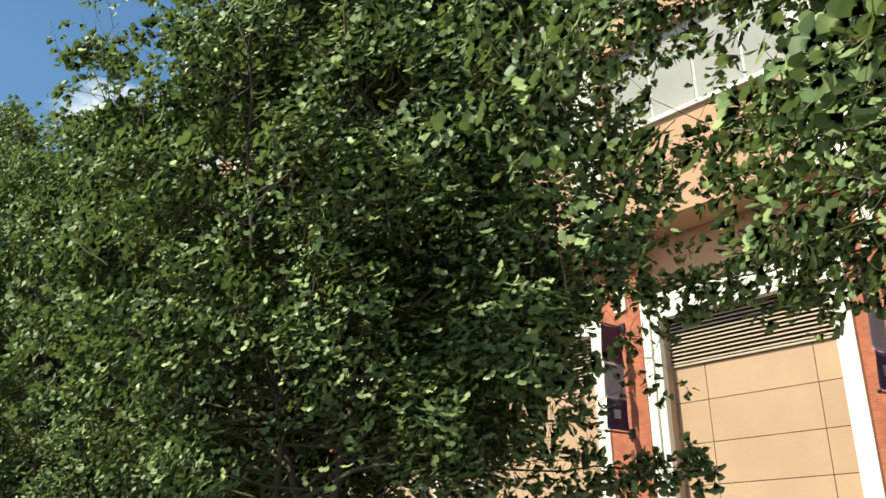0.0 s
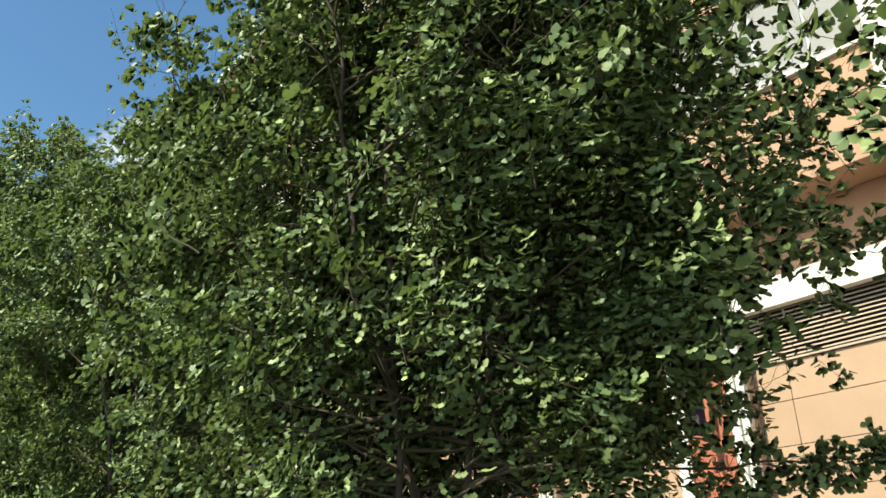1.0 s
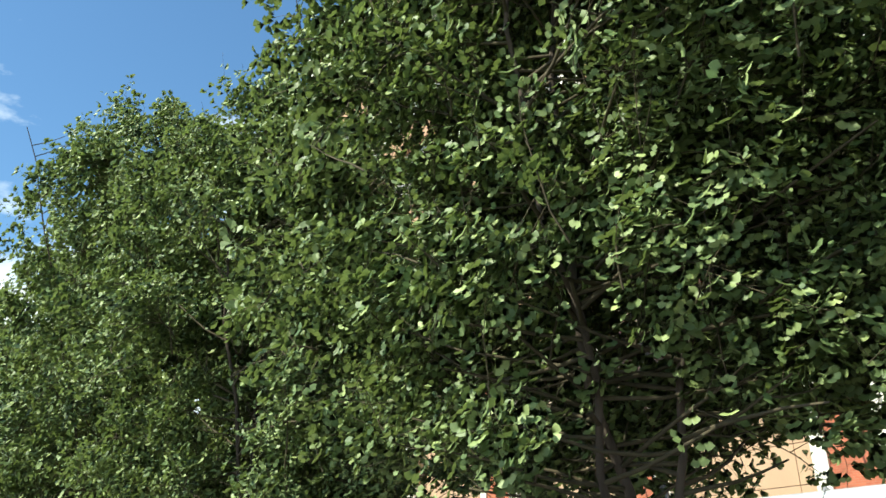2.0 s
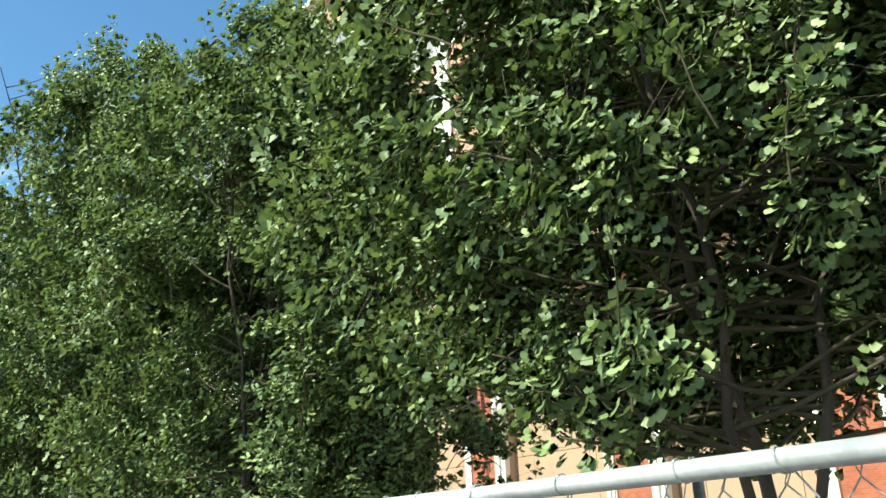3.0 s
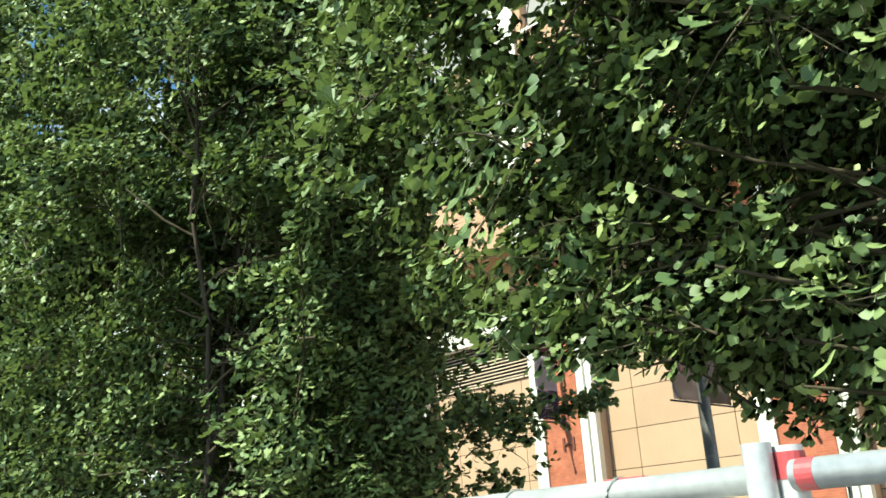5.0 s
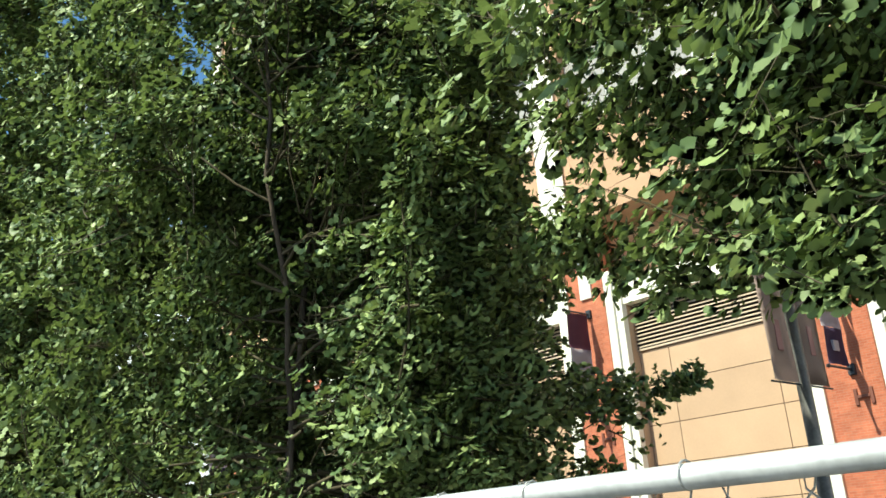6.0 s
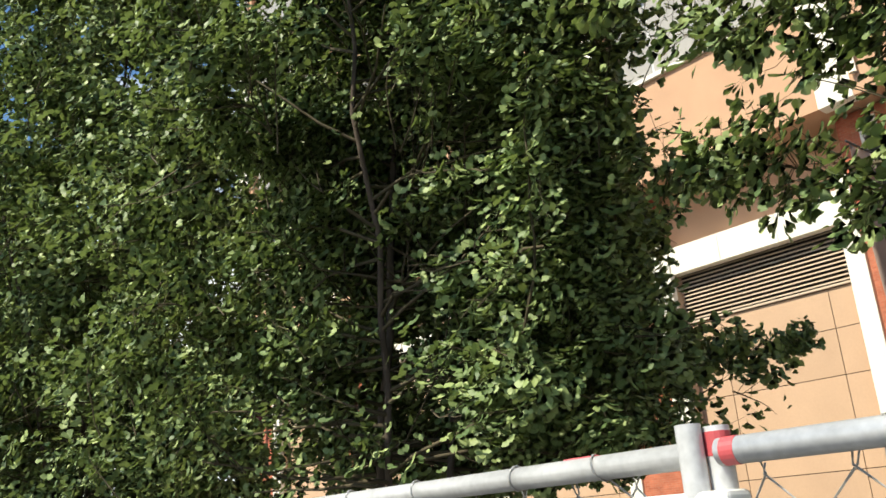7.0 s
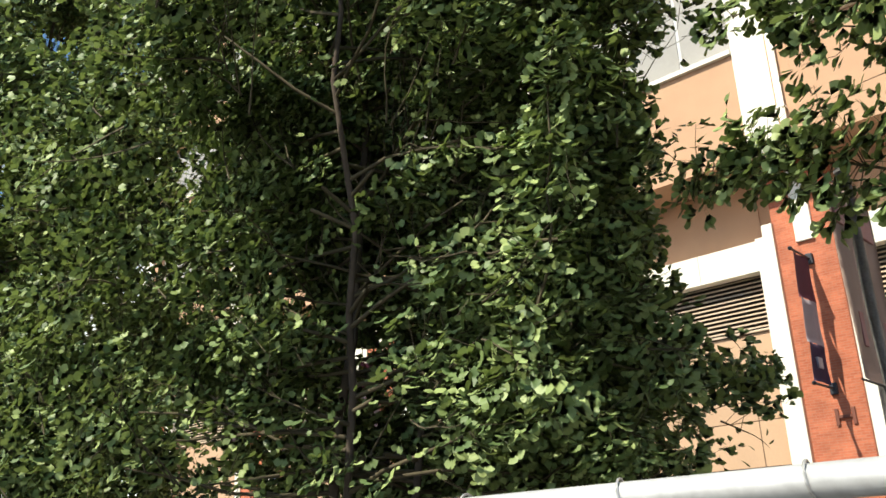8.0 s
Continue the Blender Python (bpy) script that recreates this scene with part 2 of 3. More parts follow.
def wall_anchor(axis):
    """A forged H-shaped tie plate on the brick."""
    thing = empty("wall_anchor", "rust-brown H-shaped iron wall anchor on the brick pilaster", "wall anchor", "wall anchors", at=(FACE, axis - 0.22, 4.85))
    for y in (-0.22, 0.22):
        part("plate", box(-0.05, 0.0, y - 0.05, y + 0.05, -0.23, 0.23, 0.012), M_RUST, thing)
    part("crossbar", box(-0.065, -0.01, -0.17, 0.17, -0.04, 0.04, 0.01), M_RUST, thing)


def facade_banner(axis):
    """A cloth banner held square to the brick by two arms."""
    thing = empty("facade_banner", "plum, grey and navy cloth banner on dark iron arms", "banner", "banners on the facade", at=(FACE, axis - 0.05, 0))
    for z in (9.35, 5.62):
        arm = part("arm", tube([(0, 0, z), (-1.40, 0, z)], 0.035, 10), M_IRON, thing, "dark iron arm")
        part("mount", box(-0.11, 0.06, -0.10, 0.10, z - 0.16, z + 0.16, 0.02), M_IRON, arm)
        part("finial", tube([(-1.38, 0, z), (-1.42, 0, z), (-1.47, 0, z), (-1.50, 0, z)], [0.035, 0.06, 0.06, 0.02], 10), M_IRON, arm, smooth=True)
    for name, z0, z1, mat, label in (("cloth_top", 8.0, 9.30, M_PLUM, "dark plum upper cloth"), ("cloth_middle", 6.75, 8.0, M_GREYCLOTH, "grey middle cloth"), ("cloth_bottom", 5.70, 6.75, M_NAVY, "navy lower cloth")):
        bm = bmesh.new()
        cols, rows = 7, 9
        grid = [[bm.verts.new((-0.14 - 1.18 * i / (cols - 1), 0.03 * math.sin(i * 1.3 + j * 0.35), z0 + (z1 - z0) * j / (rows - 1))) for i in range(cols)] for j in range(rows)]
        for j in range(rows - 1):
            for i in range(cols - 1):
                bm.faces.new((grid[j][i], grid[j][i + 1], grid[j + 1][i + 1], grid[j + 1][i]))
        bmesh.ops.solidify(bm, geom=bm.faces[:], thickness=0.006)
        part(name, bm, mat, thing, label, smooth=True)
    part("emblem", box(-0.95, -0.62, -0.045, 0.045, 6.08, 6.38, 0.01), M_GREYCLOTH, thing, "pale square emblem")


def bay(axis):
    """One bay to the far side of the pilaster at axis: panels, louvre and lintel."""
    a, b = axis + 1.47, axis + PERIOD - 1.47
    cuts = [a, axis + 2.475, axis + 6.22, b]
    g = 0.012
    for z0, z1 in zip(ROWS_Z, ROWS_Z[1:]):
        for y0, y1 in zip(cuts, cuts[1:]):
            add("panel", box(PANEL_X, PANEL_X + 0.05, y0 + g, y1 - g, z0 + g, z1 - g, 0.004), M_PANEL)
    add("panel_backing", box(PANEL_X + 0.035, PANEL_X + 0.058, a + 0.002, b - 0.002, 0, 7.72), M_DARK)
    # near-black sheet: its colour stands in for the shade behind the slats
    frame_ob = add("louvre", box(PANEL_X + 0.03, PANEL_X + 0.056, a + 0.004, b - 0.004, 7.725, 9.9), M_DARK, "tan metal louvre on a near-black sheet that paints its shaded gaps")
    add("louvre_sill", box(PANEL_X - 0.08, PANEL_X + 0.03, a + 0.005, b - 0.005, 7.735, 7.80, 0.006), M_SLAT, parent=frame_ob)
    for k in range(15):
        z = 7.875 + 0.138 * k
        bm = bmesh.new()
        prof = [(-0.10, z - 0.035), (-0.10, z - 0.015), (0.02, z + 0.055), (0.028, z + 0.04)]
        ends = [[bm.verts.new((PANEL_X + px, y, pz)) for px, pz in prof] for y in (a + 0.006, b - 0.006)]
        for i in range(4):
            bm.faces.new((ends[0][i], ends[0][(i + 1) % 4], ends[1][(i + 1) % 4], ends[1][i]))
        bm.faces.new(ends[0])
        bm.faces.new(list(reversed(ends[1])))
        add("slat", bm, M_SLAT, parent=frame_ob)
    n = 3
    w = (b - a + 0.30) / n
    for k in range(n):
        y = a - 0.15 + w * k
        add("lintel", box(FACE + 0.16, PANEL_X - 0.12, y + 0.006, y + w - 0.006, 9.42, 10.36, 0.01), M_WHITE, "cream-white lintel block")
    add("upper_panel", box(PANEL_X + 0.0, PANEL_X + 0.055, a, b, 10.3, JETTY), M_STUCCO)


SILLS = [16.10, 21.1, 26.1, 31.1]


def storey(sill, axis):
    """One bay of an upper storey: the spandrel below the window, its ledge, and the window."""
    low = JETTY if sill == SILLS[0] else sill - 1.45
    a, b = axis + 0.78, axis + PERIOD - 0.86
    add("spandrel", box(UPPER_X, UPPER_X + 0.45, a - 0.6, b + 0.3, low, sill - 0.11), M_STUCCO, "tan stucco spandrel")
    add("ledge", box(UPPER_X - 0.14, UPPER_X + 0.5, a, b, sill - 0.11, sill + 0.05, 0.015), M_WHITE, "white stone ledge")
    window = add("window", box(UPPER_X + 0.38, UPPER_X + 0.44, a + 0.003, b - 0.003, sill + 0.05, sill + 3.65), M_FRAME, "wide window with grey shades")
    n = 4
    w = (b - a) / n
    for k in range(n):
        add("pane", box(UPPER_X + 0.35, UPPER_X + 0.385, a + w * k + 0.06, a + w * (k + 1) - 0.06, sill + 0.12, sill + 3.58), M_BLIND, parent=window)


def upper_pier(axis):
    pier = add("pier", box(UPPER_X - 0.04, UPPER_X + 0.46, axis - 0.28, axis + 0.775, JETTY - 0.02, TOP - 0.01, 0.02), M_WHITE, "white vertical pier")
    add("pier_side", box(UPPER_X - 0.01, UPPER_X + 0.455, axis - 0.857, axis - 0.283, JETTY - 0.01, TOP - 0.01), M_STUCCO, parent=pier)
    add("downpipe", tube([(UPPER_X - 0.13, axis - 0.45, 13.1), (UPPER_X - 0.13, axis - 0.45, TOP - 0.2)], 0.10, 12), M_WHITE, "cream downpipe", pier, smooth=True)
    for z in (13.6, 17.2, 20.8, 24.4, 28.0, 31.6):
        add("pipe_clip", box(UPPER_X - 0.24, UPPER_X, axis - 0.58, axis - 0.32, z, z + 0.07, 0.01), M_WHITE, parent=pier)


for k in range(-2, 5):
    axis = AXIS + PERIOD * k
    pilaster(axis)
    upper_pier(axis)
    wall_anchor(axis)
    facade_banner(axis)
    if k < 4:
        bay(axis)
        for sill in SILLS:
            storey(sill, axis)

# ---- street pole with two banners ----
lamp = empty("street_pole", "weathered grey street pole with two hanging banners", "street pole", at=(11.3, 12.86, 0))
part("pole", tube([(0, 0, 0), (0, 0, 2.9), (0, 0, 6.0)], [0.095, 0.088, 0.08], 16), M_POLE, lamp, "mottled dark grey pole", smooth=True)
part("base", tube([(0, 0, 0), (0, 0, 0.1), (0, 0, 0.5), (0, 0, 0.6)], [0.2, 0.2, 0.13, 0.1], 16), M_POLE, lamp)
part("cap", tube([(0, 0, 6.0), (0, 0, 6.04), (0, 0, 6.12)], [0.09, 0.1, 0.02], 16), M_POLE, lamp)
for s in (-1, 1):
    for z in (3.34, 5.75):
        part("banner_arm", tube([(0.05 * s, 0, z), (0.80 * s, 0, z)], 0.014, 8), M_IRON, lamp)
    bm = bmesh.new()
    cols, rows = 6, 12
    grid = [[bm.verts.new((s * (0.12 + 0.62 * i / (cols - 1)), 0.015 * math.sin(i * 1.1 + j * 0.5 + s), 3.36 + 2.37 * j / (rows - 1))) for i in range(cols)] for j in range(rows)]
    for j in range(rows - 1):
        for i in range(cols - 1):
            bm.faces.new((grid[j][i], grid[j][i + 1], grid[j + 1][i + 1], grid[j + 1][i]))
    bmesh.ops.solidify(bm, geom=bm.faces[:], thickness=0.004)
    cloth = part("banner", bm, M_LAMPCLOTH, lamp, "pinkish grey vinyl banner", smooth=True)
    part("print", box(s * 0.43 - 0.07, s * 0.43 + 0.07, -0.02, 0.02, 3.75, 4.15, 0.01), M_PINKCLOTH, cloth, "faded red print")
    part("print", box(s * 0.43 - 0.22, s * 0.43 + 0.22, -0.02, 0.02, 5.2, 5.55, 0.01), M_PINKCLOTH, cloth, "faded red print")


# ---- fence ----
FENCE_X, RAIL_Z, RAIL_R = 1.62, 1.785, 0.0195
POST_Y, SPAN = 9.60, 2.60
MESH_STEP = 0.062


def fence_panel(y0, y1, seed):
    """A pipe-framed chain-link panel from post to post."""
    rnd = random.Random(seed)
    thing = empty("fence_panel", "galvanised pipe-framed chain-link fence panel", "fence", "fence panels", at=(FENCE_X, y0, 0))
    w = y1 - y0
    part("top_rail", tube([(0, 0.026, RAIL_Z), (0, w * 0.5, RAIL_Z - 0.003), (0, w - 0.026, RAIL_Z)], RAIL_R, 20), M_GALV, thing, smooth=True)
    part("bottom_rail", tube([(0, 0.05, 0.12), (0, w - 0.05, 0.12)], RAIL_R, 12), M_GALV, thing, smooth=True)
    for y, high, off in ((0.012, 1.828, -0.014), (w - 0.016, 1.823, 0.014)):
        bm = tube([(off, y, 0.0), (off, y, high)], 0.0190, 24, caps=False)
        tube([(off, y, high), (off, y, high - 0.12)], 0.0165, 24, bm, caps=False)
        for k in range(24):
            a, b = 2 * math.pi * k / 24, 2 * math.pi * (k + 1) / 24
            bm.faces.new([bm.verts.new((off + r * math.cos(c), y + r * math.sin(c), high)) for r, c in ((0.0165, a), (0.0190, a), (0.0190, b), (0.0165, b))])
        up = part("end_post", bm, M_GALV, thing, "open-ended upright pipe", smooth=True)
        for z in (0.9, 0.2):
            part("tension_band", tube([(off, y, z - 0.012), (off, y, z + 0.012)], 0.0215, 16), M_GALV, up)
    # red tape on the pipe end, and the white clamp that holds two panels together
    part("red_tape", tube([(0.014, w - 0.016, RAIL_Z - 0.004), (0.014, w - 0.016, RAIL_Z + 0.030)], 0.0203, 16), M_RED, thing, "faded red tape wrap")
    part("red_tape", box(-0.004, 0.014, 0.20, 0.27, RAIL_Z + RAIL_R - 0.004, RAIL_Z + RAIL_R + 0.001, 0.001), M_RED, thing, "strip of red tape on the rail")
    part("red_tape", tube([(0, w - 0.058, RAIL_Z), (0, w - 0.035, RAIL_Z)], RAIL_R + 0.0008, 20), M_RED, thing, "faded red tape wrap")
    clamp = part("clamp", box(-0.032, 0.032, -0.047, 0.13, RAIL_Z - 0.082, RAIL_Z - 0.052, 0.008), M_WHITEPLASTIC, thing, "white plastic clamp")
    part("clamp_bolt", tube([(-0.045, 0.075, RAIL_Z - 0.067), (0.045, 0.075, RAIL_Z - 0.067)], 0.007, 6), M_GALV, clamp)
    # chain link: zigzag wires, woven in pairs
    bm = bmesh.new()
    n = int((w - 0.1) / MESH_STEP)
    top, low = RAIL_Z - 0.035, 0.14
    rows = int((top - low) / (MESH_STEP * 1.05))
    for k in range(n + 1):
        y = 0.05 + (w - 0.1) * k / n
        pts = []
        for j in range(rows + 1):
            s = 0.5 if (j + k) % 2 else -0.5
            yy = min(max(y + s * MESH_STEP * 1.08 + rnd.uniform(-1, 1) * 0.004, 0.03), w - 0.03)
            pts.append((0.004 * (1 if j % 2 else -1) + 0.022, yy, top - (top - low) * j / rows))
        # twisted ends that stand up beside the rail
        pts.insert(0, (0.024 + rnd.uniform(-1, 1) * 0.004, pts[0][1] + rnd.uniform(-1, 1) * 0.014, top + rnd.uniform(0.012, 0.03)))
        tube(pts, 0.0019, 4, bm, caps=False)
    part("chain_link", bm, M_WIRE, thing, "galvanised diamond mesh wire")["kind"] = "stuff"
    # wire ties round the rail, loosely wound, with free ends
    y = 0.22
    while y < w - 0.15:
        pts, turns, lean = [], rnd.choice((1, 1, 1.5)), rnd.uniform(-0.06, 0.06)
        for i in range(15):
            a = 2 * math.pi * turns * i / 14 - 1.2
            pts.append(((RAIL_R + 0.002) * math.cos(a), y + lean * i / 14, RAIL_Z + (RAIL_R + 0.002) * math.sin(a)))
        pts.append((pts[-1][0] + 0.012, pts[-1][1] + rnd.uniform(-0.05, 0.05), RAIL_Z - 0.055 + rnd.uniform(-0.02, 0.02)))
        part("wire_tie", tube(pts, 0.0019, 5), M_WIRE, thing, "bent wire tie")
        y += rnd.uniform(0.14, 0.34)
    return thing


for k in range(-4, 4):
    fence_panel(POST_Y + SPAN * k, POST_Y + SPAN * (k + 1), 40 + k)

# ---- trees ----
def tubes_mesh(name, lines, sides, mat, parent, label=""):
    """Many tapered lines as one mesh."""
    verts, faces = [], []
    for pts, radii in lines:
        base = len(verts)
        for i, p in enumerate(pts):
            d = np.array(pts[min(i + 1, len(pts) - 1)]) - np.array(pts[max(i - 1, 0)])
            d = d / (np.linalg.norm(d) + 1e-9)
            s = np.cross(d, (0, 0, 1) if abs(d[2]) < 0.9 else (1, 0, 0))
            s = s / (np.linalg.norm(s) + 1e-9)
            u = np.cross(s, d)
            for k in range(sides):
                a = 2 * math.pi * k / sides
                verts.append(tuple(np.array(p) + radii[i] * (math.cos(a) * s + math.sin(a) * u)))
        for i in range(len(pts) - 1):
            for k in range(sides):
                k2 = (k + 1) % sides
                faces.append((base + i * sides + k, base + i * sides + k2, base + (i + 1) * sides + k2, base + (i + 1) * sides + k))
    me = bpy.data.meshes.new(name)
    me.from_pydata(verts, [], faces)
    me.materials.append(mat)
    me.shade_smooth()
    ob = new(name, me)
    ob.parent = parent
    if label:
        ob["label"] = label
    return ob


LEAF_SHAPE = np.array([(0, 0, 0), (-0.58, 0.66, 0.13), (-0.38, 0.88, 0.09), (-0.13, 0.98, 0.02), (0.0, 0.76, -0.02), (0.13, 0.96, 0.02), (0.38, 0.90, 0.06), (0.58, 0.68, 0.10)])
LEAF_TRIS = [(0, 2, 1), (0, 3, 2), (0, 4, 3), (0, 5, 4), (0, 6, 5), (0, 7, 6)]
FAR_LEAF = np.array([(0, 0, 0), (-0.50, 0.56, 0.12), (-0.24, 0.95, 0.07), (0.24, 0.95, 0.07), (0.50, 0.56, 0.12)])
FAR_TRIS = [(0, 2, 1), (0, 3, 2), (0, 4, 3)]
STALK_END = [(0.035, 0.03, 0), (0, -0.62, 0)]


def unit(v):
    return v / (np.linalg.norm(v, axis=-1, keepdims=True) + 1e-9)


def bent_line(rng, start, way, length, steps, wander, lift):
    pts, p, d = [np.array(start)], np.array(start, float), unit(np.array(way, float))
    for _ in range(steps):
        d = unit(d + rng.normal(0, wander, 3) + np.array((0, 0, lift)))
        p = p + d * length / steps
        pts.append(p.copy())
    return pts


def profile(z, tall, low, widest, taper):
    """The crown's radius at height z, as a share of its reach."""
    if z < widest:
        return 0.90 + 0.10 * max(0.0, (z - low) / (widest - low))
    return max(0.08, 1 - ((z - widest) / (tall - widest)) ** taper)


def ginkgo(x, y, tall, reach_x, reach_y, seed, limbs, sprays, leaf, low=2.0, picked=0, lean=0.18, per_spray=24, wide=0.33, taper=1.8, rise0=0.02, tip=0.0, shift=0.0, trim=None, thin=None, branches=(), gap=0.19, core=0.6, front=None):
    """Ginkgo: several stems, ascending limbs, branches, and long shoots set with fan leaves in rosettes."""
    rng = np.random.default_rng(seed)
    thing = empty("ginkgo_tree", "leafy green ginkgo tree with fan-shaped leaves", "tree", "row of ginkgo trees", at=(x, y, 0))
    widest = low + (tall - low) * wide

    def along(pts, frac):
        f = frac * (len(pts) - 1)
        i = min(int(f), len(pts) - 2)
        return pts[i] + (pts[i + 1] - pts[i]) * (f - i), unit(pts[i + 1] - pts[i])

    n = 14
    stems = []
    spin = rng.uniform(0, 6.28)
    for k in range(3):
        a = spin + 2.1 * k
        top = tall * (0.95 if k == 0 else rng.uniform(0.72, 0.85))
        wob = np.cumsum(rng.normal(0, 0.085, (n + 1, 2)), axis=0)
        amount = lean * (0.25 if k == 0 else 1.0)
        pts = [np.array((0.05 * math.cos(a) + amount * math.cos(a) * top * (i / n) + wob[i, 0] - wob[0, 0], 0.05 * math.sin(a) + amount * math.sin(a) * top * (i / n) + wob[i, 1] - wob[0, 1], top * i / n)) for i in range(n + 1)]
        radii = [(0.036 if k == 0 else 0.026) * (1 - i / n) ** 0.75 + 0.010 + (0.03 if i == 0 else 0) for i in range(n + 1)]
        stems.append((pts, top))
        tubes_mesh("stem", [(pts, radii)], 12, M_BARK, thing, "grey-brown furrowed stem")
    twigs, shoots, owner = [], [], []
    for k in range(limbs):
        u = (k + 0.5) / limbs
        z = low * 1.02 + (tall * 0.88 - low * 1.02) * u ** 1.3
        az = k * 2.39996 + rng.normal(0, 0.3)
        options = [s for s in stems if s[1] * 0.97 > z] or [stems[0]]
        pts0, top0 = options[k % len(options)]
        start, _ = along(pts0, min(0.98, z / top0))
        rise = rise0 + tip * math.sin(az) * (1 - u) + 0.75 * u + rng.normal(0, 0.10)
        share = profile(min(z + rise * 1.6, tall * 0.98), tall, low, widest, taper) * rng.uniform(0.72, 1.08)
        goal = np.array((math.cos(az) * reach_x * share, math.sin(az) * reach_y * share + shift, start[2] + rise * share * 3.4))
        goal[2] = min(goal[2], tall)
        if trim:
            for _ in range(6):
                if trim(goal):
                    break
                goal = start + (goal - start) * 0.86 + np.array((0, 0, 0.10))
        way = goal - start
        length = max(0.6, float(np.linalg.norm(way)))
        pts = bent_line(rng, start, way, length * 1.05, 8, 0.11, 0.02)
        if thin and max(thin(pts[3]), thin(pts[4]), thin(pts[6])) > 0.1 and k % 5:
            continue
        thick = 0.012 * (1 - 0.6 * u) + 0.005
        drawn = [p for i, p in enumerate(pts[:5]) if i < 2 or not front or p[0] > front(p) + 0.9]
        tubes_mesh("limb", [(drawn, [thick * (1 - i / 5.2) + 0.003 for i in range(len(drawn))])], 7, M_TWIG, thing)
        for j in range(max(4, int(length / 0.23))):
            f = 0.12 + 0.88 * rng.uniform(0, 1)
            p, d = along(pts, min(f, 0.999))
            side = unit(np.cross(d, rng.normal(0, 1, 3)))
            branch = bent_line(rng, p, unit(d * 0.7 + side * 0.9 + np.array((0, 0, 0.10))), rng.uniform(0.5, 1.25) * (1.2 - 0.5 * f), 5, 0.13, rng.normal(0.02, 0.05))
            if trim and not trim(branch[-1]) or thin and thin(branch[3]) > 0.1 and rng.uniform(0, 1) < 0.7:
                continue
            twigs.append((branch, [0.010, 0.008, 0.0065, 0.005, 0.004, 0.002]))
            for q in range(sprays):
                p2, d2 = along(branch, min(0.999, (q + rng.uniform(0.1, 1)) / sprays))
                side = unit(np.cross(d2, rng.normal(0, 1, 3)))
                up = rng.uniform(-0.45, 0.75)
                owner.append(len(twigs) - 1)
                shoots.append(bent_line(rng, p2, unit(d2 * 0.6 + side * 0.9 + np.array((0, 0, up))), rng.uniform(0.22, 0.62), 4, 0.14, rng.normal(0.0, 0.09)))
    # the crown's surface is lumpy: tufts and layers stand out, with dark hollows between
    def tufted(s):
        p = s[0]
        if trim and not (trim(p) and trim(s[-1])):
            return False
        share = math.hypot(p[0] / reach_x, (p[1] - shift) / reach_y) / profile(p[2], tall, low, widest, taper)
        v = noise.noise(Vector((p[0] * 1.15 + seed * 7.1, p[1] * 1.15, p[2] * 2.0))) + 0.5 * noise.noise(Vector((p[0] * 2.9, p[1] * 2.9 + seed * 3.3, p[2] * 4.6)))
        return share < 0.92 + 0.8 * v

    kept = [tufted(s) for s in shoots]
    owner = [o for o, k in zip(owner, kept) if k]
    shoots = [s for s, k in zip(shoots, kept) if k]
    # a few long wands that stand or hang free of the crown
    for k in range(limbs * 5 // 4):
        az, z = rng.uniform(0, 6.28), rng.uniform(low, tall * 0.8)
        r = profile(z, tall, low, widest, taper) * 0.9
        p = np.array((math.cos(az) * reach_x * r, math.sin(az) * reach_y * r, z))
        wand = bent_line(rng, p, np.array((math.cos(az) * 0.5, math.sin(az) * 0.5, rng.choice((1.0, 0.8, 0.1, -0.5)))), rng.uniform(0.5, 1.15), 6, 0.07, 0.02)
        shoots += [wand, wand[:4]]
        owner += [-1, -1]
    if trim:
        pairs = [(s, o) for s, o in zip(shoots, owner) if trim(s[0]) and trim(s[-1])]
        shoots, owner = [s for s, _ in pairs], [o for _, o in pairs]
    crown_shoots = len(shoots)
    # single branches that stand clear of the crown: their line, how far side shoots reach, how many
    for line, side_reach, count in branches:
        line = [np.array(p, float) for p in line]
        knots = [along(line, min(0.999, i / 10))[0] + rng.normal(0, 0.02, 3) for i in range(11)]
        tubes_mesh("branch", [(knots, [0.014 - 0.0105 * i / 10 for i in range(11)])], 6, M_TWIG, thing)
        shoots.append(knots)
        for _ in range(count):
            f = rng.uniform(0.0, 1.0)
            p, d = along(knots, min(0.999, f))
            side = unit(np.cross(d, rng.normal(0, 1, 3)))
            shoots.append(bent_line(rng, p, unit(d * 0.5 + side + np.array((0, 0, -0.1))), side_reach * rng.uniform(0.4, 1.0) * (1.15 - 0.75 * f), 4, 0.14, -0.02))
    owner += [-1] * (len(shoots) - crown_shoots)
    base, dirs, tilt, on = [], [], [], []
    for which, s in enumerate(shoots):
        length = sum(np.linalg.norm(b - a) for a, b in zip(s, s[1:]))
        rosettes = max(2, int(length / 0.125))
        lay = rng.normal(0, 0.42, 3)
        for q in range(rosettes):
            p, d = along(s, min(0.999, (q + 0.9) / rosettes))
            for _ in range(max(3, int(rng.normal(per_spray / 3, 1.6)))):
                base.append(p + rng.normal(0, 0.012, 3))
                dirs.append(d)
                tilt.append(lay)
                on.append(which)
    base, dirs, tilt, on = np.array(base), np.array(dirs), np.array(tilt), np.array(on)
    # foliage hangs in flat pads with open, shaded hollows between; the inside of the crown holds fewer leaves
    share = np.hypot(base[:, 0] / reach_x, (base[:, 1] - shift) / reach_y)
    luck = rng.uniform(0, 1, len(base))
    stays = np.ones(len(base), bool)
